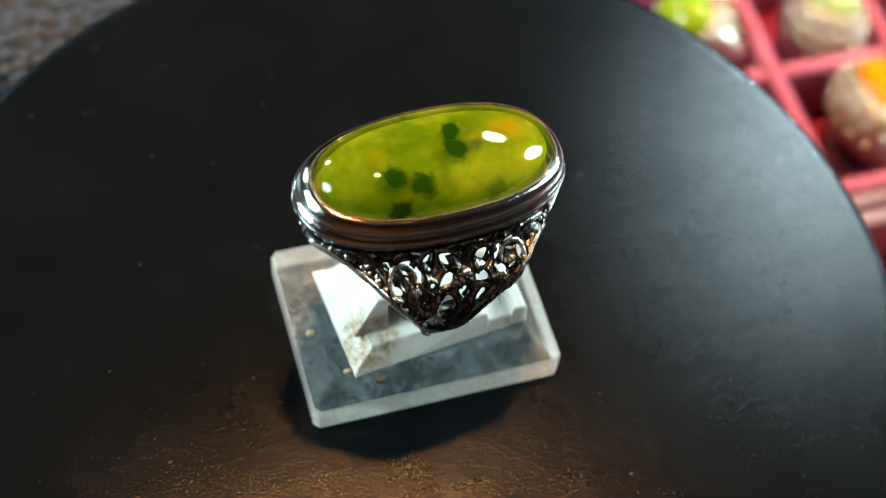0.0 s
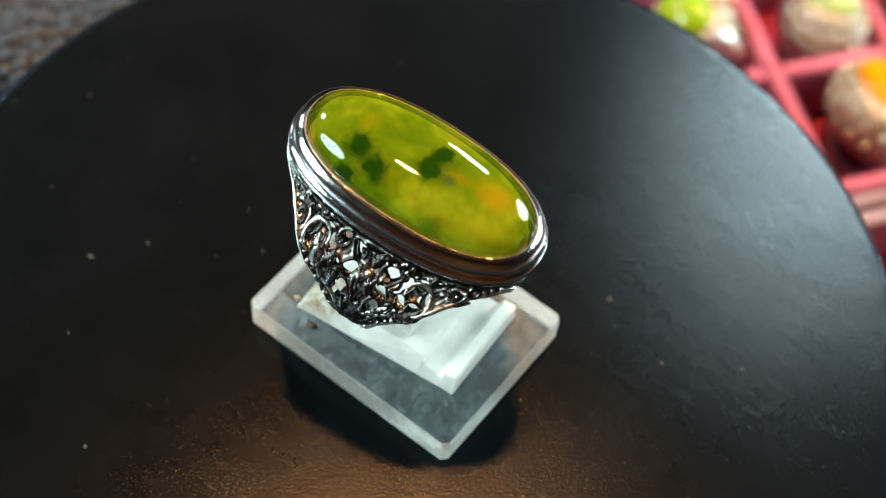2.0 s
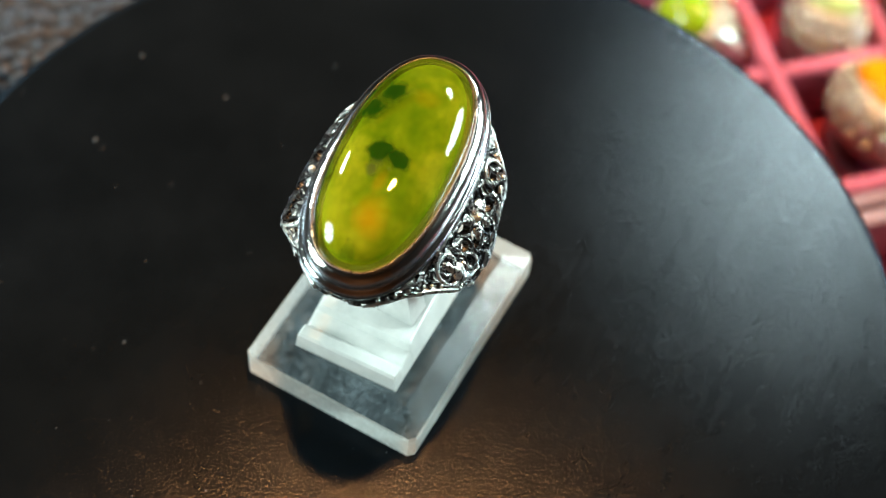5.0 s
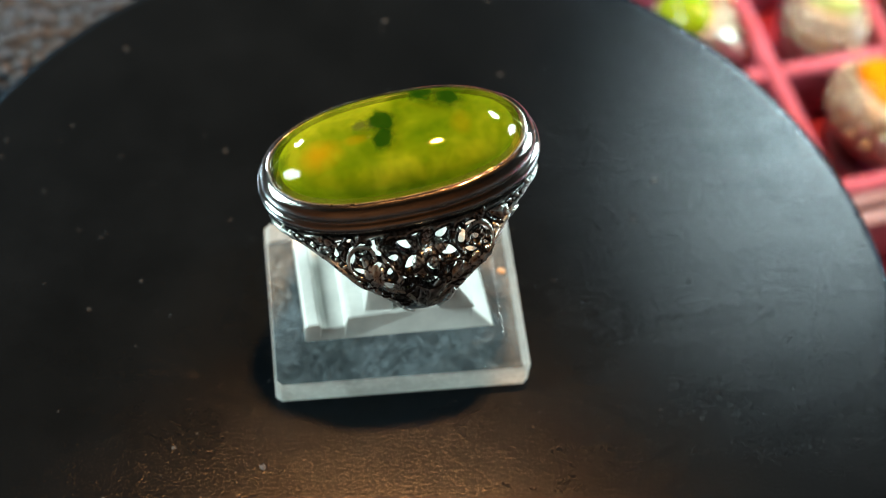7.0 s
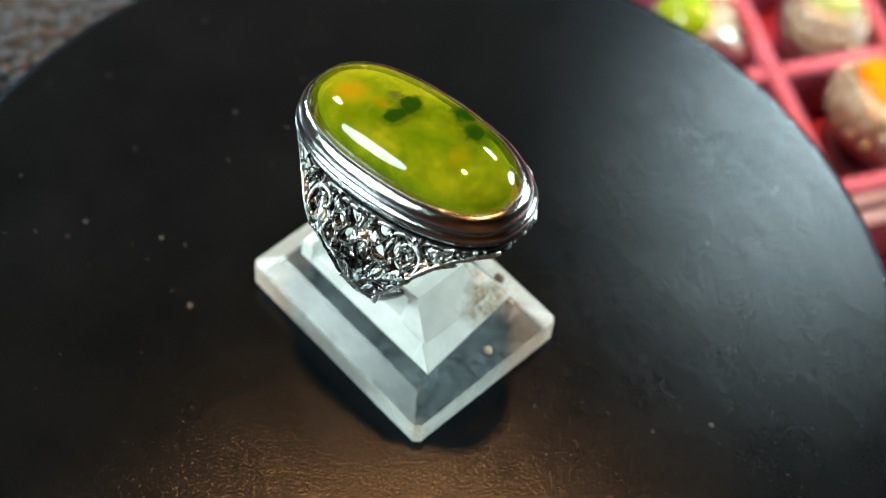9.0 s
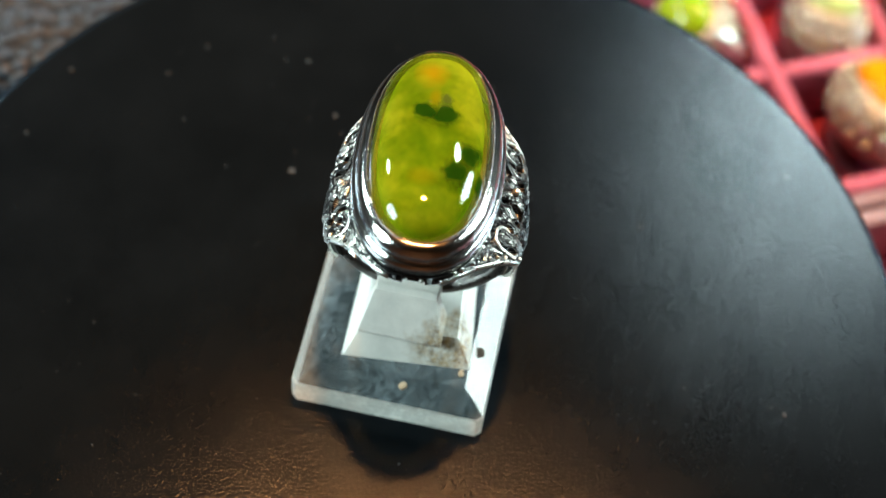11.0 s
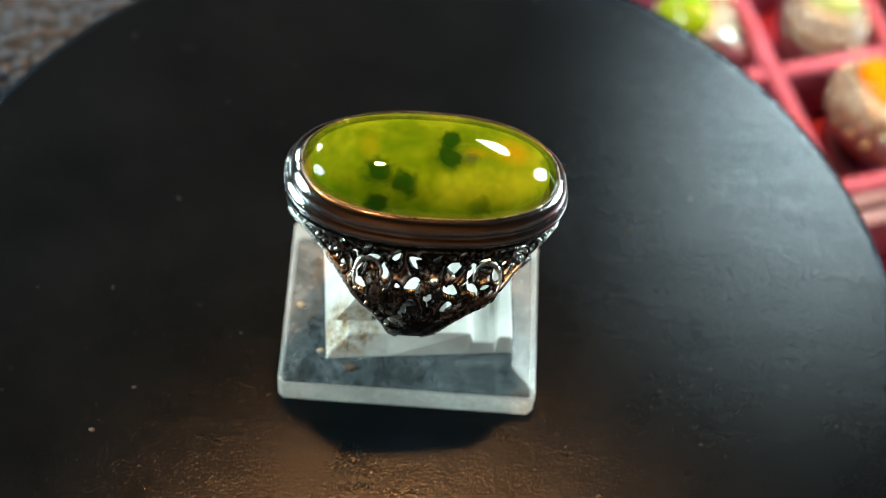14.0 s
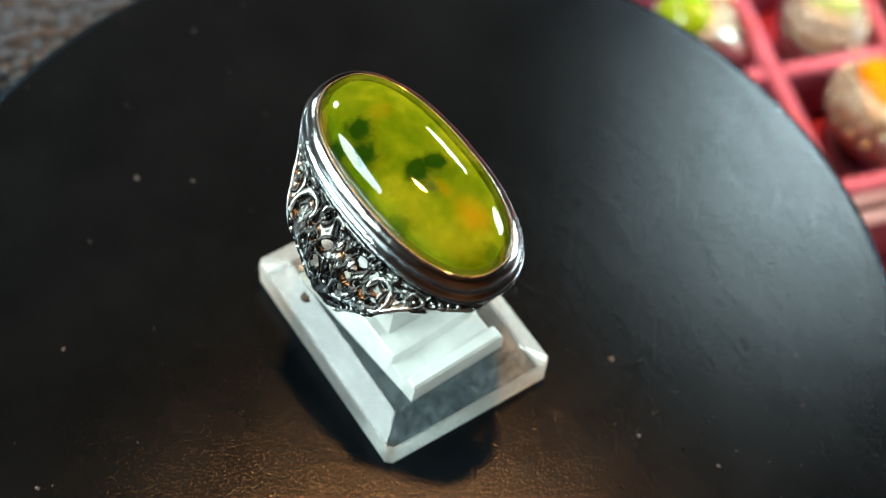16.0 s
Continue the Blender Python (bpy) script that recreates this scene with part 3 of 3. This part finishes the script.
def pierced_sheet(ob, side, seed):
    """Shoulder sheet with drop-shaped holes cut through and a raised lip round each hole."""
    rnd = random.Random(seed)
    holes = []

    def clear(x, z, r):
        return all(math.hypot(x - h[0], z - h[1]) > r + h[2] + 0.14 for h in holes)

    def add(x, z, r, s, a):
        if z - r > edge_z(abs(x) + r * 0.6) + 0.55 and z + r < SKIRT - 0.35 and abs(x) < 14.6:
            if clear(x, z, r):
                holes.append((x, z, r, s, a))

    fx, fz = FLOWER[0] * side * -1, FLOWER[1]
    for k in range(6):
        a = 0.4 + k * math.pi / 3
        add(fx + 2.6 * math.cos(a), fz + 2.0 * math.sin(a), 0.85, 1.4, a)
    for sx in (1, -1):
        cx, cz = sx * SCROLL[0] + fx * 0.3, SCROLL[1]
        for k in range(5):
            a = 0.2 + k * 2 * math.pi / 5
            add(cx + 1.55 * math.cos(a), cz + 1.35 * math.sin(a), 0.62, 1.55, a + 1.57)
    for i in range(2600):
        x = rnd.uniform(-14.6, 14.6)
        z = rnd.uniform(edge_z(x), SKIRT)
        r = rnd.uniform(0.90, 1.40) if i < 900 else rnd.uniform(0.30, 0.62)
        if abs(x) > 10:
            r *= 0.7
        if abs(x - fx * 0.5) < 3.0 and z < 24.0 or math.hypot(x - fx, z - fz) < 1.5:
            continue
        add(x, z, r, rnd.uniform(1.1, 1.65), rnd.uniform(0, math.pi))
    H = np.array(holes)
    nx, ns = 250, 120
    xs = np.linspace(-15.7, 15.7, nx + 1)
    X = np.repeat(xs[:, None], ns + 1, 1)
    B = np.array([edge_z(x) for x in xs])
    Z = SKIRT + (B[:, None] - SKIRT) * np.linspace(0, 1, ns + 1)[None, :]
    D = np.full(X.shape, 9.0)
    for x, z, r, s, a in H:
        c, q = math.cos(a), math.sin(a)
        u, v = (X - x) * c + (Z - z) * q, -(X - x) * q + (Z - z) * c
        # a drop: narrower towards one end
        wv = v / (0.80 - 0.22 * np.clip(u / (r * s), -1, 1))
        d = (np.sqrt((u / s * 1.12) ** 2 + wv ** 2) - r)
        D = np.minimum(D, d)
    keep = D[:-1, :-1] + D[1:, :-1] + D[:-1, 1:] + D[1:, 1:] > 0
    relief = 0.34 * np.exp(-((D - 0.28) / 0.2) ** 2)
    idx = np.arange((nx + 1) * (ns + 1)).reshape(nx + 1, ns + 1)
    # straighten the hole outlines: slide the border points onto the outline
    gx, gz = np.gradient(D)
    dx = np.gradient(X, axis=0)
    dz = np.gradient(Z, axis=1)
    gx, gz = gx / np.where(abs(dx) < 1e-6, 1e-6, dx), gz / np.where(abs(dz) < 1e-6, -1e-6, dz)
    g2 = np.maximum(gx ** 2 + gz ** 2, 0.3)
    near = np.zeros(X.shape, bool)
    lost = ~keep
    for a in (0, 1):
        for b in (0, 1):
            near[a:nx + a, b:ns + b] |= lost
    X2 = np.where(near, X - np.clip(D, -0.2, 0.2) * gx / g2, X)
    Z2 = np.where(near, Z - np.clip(D, -0.2, 0.2) * gz / g2, Z)
    verts = []
    for layer in (0, 1):
        for i in range(nx + 1):
            for j in range(ns + 1):
                h = relief[i, j] + 0.06 * noise.noise(Vector((X[i, j] * 1.7, Z[i, j] * 1.7, side))) if layer == 0 else -0.75
                verts.append(local(shoulder(float(X2[i, j]), float(Z2[i, j]), side, float(h))))
    n1 = (nx + 1) * (ns + 1)
    faces = []
    kp = np.pad(keep, 1)
    for i in range(nx):
        for j in range(ns):
            if not keep[i, j]:
                continue
            a, b, c, d = int(idx[i, j]), int(idx[i + 1, j]), int(idx[i + 1, j + 1]), int(idx[i, j + 1])
            q = (a, b, c, d) if side < 0 else (d, c, b, a)
            faces.append(q)
            faces.append(tuple(v + n1 for v in reversed(q)))
            for ni, nj, e0, e1 in ((i, j + 1, a, d), (i + 2, j + 1, c, b), (i + 1, j, b, a), (i + 1, j + 2, d, c)):
                if not kp[ni, nj]:
                    w = (e1, e0, e0 + n1, e1 + n1) if side < 0 else (e0, e1, e1 + n1, e0 + n1)
                    faces.append(w)
    used = sorted({v for f in faces for v in f})
    new_id = {v: k for k, v in enumerate(used)}
    link_mesh("pierced_shoulder", [verts[v] for v in used], [tuple(new_id[v] for v in f) for f in faces], SILVER_DARK, ob, "pierced openwork shoulder, oxidised dark")


FLOWER = (1.0, 28.3)
SCROLL = (6.4, 28.2)


def gem_ring():
    ob = new("gemstone_ring")
    tagged(ob, "oxidised silver ring with large yellow-green oval cabochon, in the stand", "ring")
    # stone: polished clear skin over the cloudy heart
    n = 128

    def dome(inset, low, floor=True):
        la, lb, top = LA - inset, LB - inset, DOME - inset
        rings = [[((la - 1.0) * sq(math.cos(2 * math.pi * j / n)), (lb - 1.0) * sq(math.sin(2 * math.pi * j / n)), low) for j in range(n)],
                 [(la * sq(math.cos(2 * math.pi * j / n)), lb * sq(math.sin(2 * math.pi * j / n)), -0.5) for j in range(n)]]
        for i in range(31):
            v = math.pi / 2 * (i / 30) ** 1.25
            k = max(0.004, math.cos(v) ** 0.7)
            rings.append([(la * k * sq(math.cos(2 * math.pi * j / n)), lb * k * sq(math.sin(2 * math.pi * j / n)), top * math.sin(v)) for j in range(n)])
        return loft(rings, True, floor, True)

    v, f = dome(0.0, -2.4, False)
    skin = link_mesh("cabochon", v, f, SKIN, ob, "polished yellow-green moss agate with amber patches")
    v, f = dome(0.3, -2.2)
    link_mesh("core", v, f, STONE, skin, "cloudy yellow-green heart with dark moss spots")
    v, f = dome(1.0, -1.9)
    link_mesh("heart", v, f, HEART, skin, "honey-green depth with amber patches")
    # added reflector: throws light back up so the stone brightens from inside
    v, f = loft([oval(e, RIM_Z + z, 96) for e, z in ((-1.4, -2.9), (-0.4, -2.9), (-0.4, -2.5), (-1.4, -2.5))], True, True, True)
    link_mesh("added_reflector", v, f, REFLECTOR, ob)
    # bezel: lip, stepped band and lower rim
    v, f = loft([oval(e, RIM_Z + z, 192, 0.05, 1.0) for e, z in ((0.0, -0.6), (0.0, 0.0), (0.08, 0.10), (0.20, 0.08), (0.28, -0.06), (0.32, -0.3), (0.32, -0.8))])
    link_mesh("bezel_lip", v, f, SILVER, ob, "burnished silver lip")
    v, f = loft([oval(e, RIM_Z + z, 192, 0.05, 4.0) for e, z in ((0.2, -0.10), (0.40, -0.14), (0.80, -0.42), (1.12, -0.82), (1.32, -1.30), (1.36, -1.75), (1.28, -1.95), (1.30, -2.1), (1.54, -2.2), (1.76, -2.5), (1.86, -2.95), (1.80, -3.35), (1.55, -3.6), (1.1, -3.7), (0.6, -3.7))])
    link_mesh("bezel_band", v, f, SILVER_BRIGHT, ob, "stepped polished silver band")
    v, f = loft([oval(e, RIM_Z + z, 192, 0.07, 9.0) for e, z in ((0.9, -3.5), (1.28, -3.66), (1.40, -3.9), (1.40, -4.3), (1.30, -4.6), (0.9, -4.75), (0.2, -4.6))])
    link_mesh("gallery_rim", v, f, SILVER_DARK, ob, "dark grooved gallery rim")
    v, f = loft([oval(e, RIM_Z + z, 192, 0.10, 14.0) for e, z in ((1.0, -4.5), (1.36, -4.7), (1.30, -5.2), (1.0, -5.5), (0.3, -5.4), (0.2, -4.6))])
    link_mesh("gallery_collar", v, f, SILVER_DARK, ob)
    for k in range(44):
        a = 2 * math.pi * (k + 0.5) / 44
        if abs(math.cos(a)) < 0.80:
            continue
        bm = bmesh.new()
        bmesh.ops.create_icosphere(bm, subdivisions=2, radius=0.30 + 0.08 * math.sin(k * 2.3))
        bmesh.ops.translate(bm, vec=((LA + 1.2) * sq(math.cos(a)), (LB + 1.2) * sq(math.sin(a)), -5.0), verts=bm.verts[:])
        part("bead", bm, SILVER, ob, "", True)
    # shank
    rings = []
    for i in range(49):
        ph = radians(84 + 192 * i / 48)
        hw = 1.35 + 0.35 * abs(math.cos(ph - math.pi)) ** 2
        c, s = math.cos(ph), math.sin(ph)
        ring = []
        for q, r in ((-1, 10.5), (-1, 11.3), (-0.8, 11.75), (0, 11.95), (0.8, 11.75), (1, 11.3), (1, 10.5), (0.5, 10.3), (-0.5, 10.3)):
            ring.append(local((q * hw, -s * r - 0.4, ZC + c * r)))
        rings.append(ring)
    v, f = loft(rings, True, True, True)
    link_mesh("shank", v, f, SILVER, ob)
    for side, seed in ((-1, 11), (1, 23)):
        pierced_sheet(ob, side, seed)
        mx = -side
        # border wires along both lower edges, with small beads
        for sx in (1, -1):
            path = []
            for i in range(46):
                x = 1.4 + (15.4 - 1.4) * i / 45
                path.append((sx * x, edge_z(x) + 0.15))
            v, f = tube_on(path, side, 0.32, 0.0, 7, False)
            link_mesh("border_wire", v, f, SILVER, ob)
            for i in range(17):
                x = 2.6 + 11.8 * i / 16
                p = shoulder(sx * x, edge_z(x) + 0.95, side, 0.06)
                bm = bmesh.new()
                bmesh.ops.create_icosphere(bm, subdivisions=2, radius=0.27 + 0.06 * math.sin(i * 3.1 + sx))
                bmesh.ops.translate(bm, vec=local(p), verts=bm.verts[:])
                part("bead", bm, SILVER, ob, "", True)
        # leaves fanning from the narrow end
        for ang, ln, w in ((90, 7.2, 1.4), (66, 5.8, 1.05), (114, 5.8, 1.05), (56, 3.2, 0.5), (124, 3.2, 0.5)):
            v, f = leaf_on(0.6 * mx * math.cos(radians(ang)), 18.0, radians(ang), ln, w, side, 0.10)
            link_mesh("leaf", v, f, SILVER_DARK, ob, "dark carved leaf")
        # flank leaves
        for x, z, ang, ln, w in ((4.7, 24.6, 50, 4.8, 0.95), (8.8, 29.9, 2, 3.6, 0.65), (2.9, 23.6, 74, 3.4, 0.6)):
            for sx in (1, -1):
                v, f = leaf_on(sx * x, z, radians(ang if sx > 0 else 180 - ang), ln, w, side, 0.10)
                link_mesh("leaf", v, f, SILVER, ob, "carved silver leaf")
        # flower
        fx, fz = FLOWER[0] * mx, FLOWER[1]
        for k in range(5):
            a = math.pi / 2 + k * 2 * math.pi / 5
            v, f = leaf_on(fx + 0.3 * math.cos(a), fz + 0.3 * math.sin(a), a, 2.3, 0.68, side, 0.15)
            link_mesh("petal", v, f, SILVER_DARK, ob)
        bm = bmesh.new()
        bmesh.ops.create_icosphere(bm, subdivisions=2, radius=0.5)
        bmesh.ops.translate(bm, vec=local(shoulder(fx, fz, side, 0.45)), verts=bm.verts[:])
        part("flower_centre", bm, SILVER, ob, "", True)
        # scrolls
        for sx in (1, -1):
            cx, cz = sx * SCROLL[0] + fx * 0.3, SCROLL[1]
            path = []
            for i in range(40):
                a = radians(-75 + 265 * i / 39)
                r = 2.25 - 1.35 * (i / 39) ** 1.3
                path.append((cx + sx * r * math.cos(a), cz + 0.85 * r * math.sin(a)))
            v, f = tube_on(path, side, 0.33, 0.08)
            link_mesh("scroll", v, f, SILVER_DARK, ob)
            for da, ln in ((60, 2.0), (140, 1.8), (215, 1.8)):
                a = radians(da)
                v, f = leaf_on(cx + sx * 1.9 * math.cos(a), cz + 1.6 * math.sin(a), a + 0.6 if sx > 0 else math.pi - a - 0.6, ln, 0.48, side, 0.12)
                link_mesh("leaf", v, f, SILVER_DARK, ob, "dark carved leaf")
            path = [(sx * (10.6 + 1.0 * math.cos(a) * (1 - a / 9)), 29.9 + 0.8 * math.sin(a) * (1 - a / 9)) for a in [i * 4.3 / 26 for i in range(27)]]
            v, f = tube_on(path, side, 0.26, 0.08)
            link_mesh("scroll", v, f, SILVER_DARK, ob)
            path = [(sx * (0.8 + 4.4 * t), 19.5 + 7.2 * t + 1.1 * math.sin(t * 5.5)) for t in [i / 24 for i in range(25)]]
            v, f = tube_on(path, side, 0.30, 0.08)
            link_mesh("stem", v, f, SILVER_DARK, ob)
    return ob


# ---- trays with other rings ----
TRAY = pose(64.3 * MM, 85.4 * MM, 0, 0, 0, 18.5)
TRAY_TOP, TRAY_FLOOR = -45.0, -60.0
CU, CV = 24.0, 26.8


def tray(v0, v1, u0, u1, label, rim):
    """A velvet ring tray; u and v count compartments from the divider crossing."""
    ob = new("ring_tray")
    ob.matrix_world = TRAY
    tagged(ob, label, "ring tray", "velvet ring trays")
    a, b, c, d = u0 * CU, u1 * CU, v0 * CV, v1 * CV
    part("tray_floor", box_bm(a - 2, b + 2, c, d, TABLE_Z, TRAY_FLOOR, 0.4), VELVET, ob)
    for k in range(u0, u1 + 1):
        part("divider", box_bm(k * CU - 1.5, k * CU + 1.5, c, d, TRAY_FLOOR - 1, TRAY_TOP, 1.2, 3), VELVET_RIM, ob, "padded pink-red divider")
    for k in range(math.ceil(v0), math.floor(v1) + 1):
        for q in range(u0, u1):
            part("divider", box_bm(q * CU + 1.5, (q + 1) * CU - 1.5, k * CV - 1.5, k * CV + 1.5, TRAY_FLOOR - 1, TRAY_TOP - 0.3, 1.2, 3), VELVET_RIM, ob, "padded pink-red divider")
    part("rim", box_bm(a - 2, b + 2, *rim, TABLE_Z, TRAY_TOP - 1.5, 0.8, 3), PALE_PLASTIC, ob, "pale plastic outer rim")
    return ob


def small_ring(u, v, top, stone, size, label, lean=0, tilt=(0, 0)):
    """A man's ring lying in a compartment: shank, bezel with beads, oval cabochon."""
    ob = new("gemstone_ring")
    ob.matrix_world = TRAY @ pose(u * MM, v * MM, TRAY_FLOOR * MM + 0.010, tilt[0], tilt[1], lean) @ pose(0, 0, -0.010)
    tagged(ob, label, "ring", "rings in the trays")
    rs = []
    for i in range(24):
        a = 2 * math.pi * i / 24
        rs.append([(w, r * math.sin(a), 10.2 + r * math.cos(a)) for w, r in ((-2, 8.6), (-2, 9.6), (0, 10.1), (2, 9.6), (2, 8.6), (0, 8.4))])
    rs.append(rs[0])
    v_, f_ = loft(rs)
    link_mesh("shank", v_, f_, SILVER, ob)
    la, lb = size

    def ov(k, z):
        return [((la + k) * math.cos(2 * math.pi * j / 40), (lb + k) * math.sin(2 * math.pi * j / 40), z) for j in range(40)]

    v_, f_ = loft([ov(-0.6, top - 11.0), ov(1.2, top - 8.0), ov(2.2, top - 5.0), ov(2.3, top - 3.4), ov(1.7, top - 2.2), ov(1.4, top - 1.4), ov(1.0, top - 0.5), ov(0.5, top + 0.1), ov(-0.2, top)], True, True)
    link_mesh("bezel", v_, f_, PALE_SILVER, ob, "pale chased silver bezel")
    rr = []
    for i in range(9):
        a = math.pi / 2 * i / 8.2
        rr.append([(la * math.cos(a) * math.cos(2 * math.pi * j / 40), lb * math.cos(a) * math.sin(2 * math.pi * j / 40), top + 3.6 * math.sin(a)) for j in range(40)])
    v_, f_ = loft(rr, True, True, True)
    link_mesh("cabochon", v_, f_, stone, ob)
    for row, (out, drop, rad) in enumerate(((1.5, 1.6, 0.75), (2.3, 4.2, 0.95), (1.6, 7.4, 0.9))):
        for k in range(18):
            a = 2 * math.pi * (k + 0.5 * (row % 2)) / 18
            bm = bmesh.new()
            bmesh.ops.create_icosphere(bm, subdivisions=2, radius=rad)
            bmesh.ops.translate(bm, vec=((la + out) * math.cos(a), (lb + out) * math.sin(a), top - drop), verts=bm.verts[:])
            part("bead", bm, SILVER_POLISHED, ob, "", True)
    return ob


tray(-1, 4, -2, 4, "red velvet ring tray with padded pink-edged compartments", (-31.0, -28.4))
tray(-5.4, -1.19, -1, 4, "second red velvet tray butted beside the first", (-35.0, -32.0))
small_ring(-8.0, 14.5, 18, LIME, (4.8, 6), "silver ring with lime green stone in the tray", 35, (-20, -30))
small_ring(14, 9, 19, PALE_GREEN, (4.6, 5.6), "silver ring with pale green stone in the tray", 20, (-8, 8))
small_ring(14.2, -14.2, 19.5, AMBER, (7.6, 9.0), "silver ring with amber orange stone in the tray", 0, (-10, 22))
small_ring(36, 12, 19, AMBER, (6, 8), "silver ring with amber orange stone in the tray", 10)
small_ring(36, -14, 19, LIME, (6, 8), "silver ring with lime green stone in the tray", 30)

PLATTER_THING = turntable()
STAND_THING = ring_stand()
RING_THING = gem_ring()


# ---- what moves ----
def motions():
    rows = [(i * 0.5, 19.31 - 27.056 * i * 0.5) for i in range(33)]
    walk(PLATTER_THING, [(t, pose(0, 0, 0, 0, 0, a)) for t, a in rows])
    walk(STAND_THING, [(t, pose(0, 0, 0, 0, 0, a)) for t, a in rows])
    walk(RING_THING, [(t, pose(0, 0, 0, 0, 0, a) @ RING_POSE) for t, a in rows])


motions()
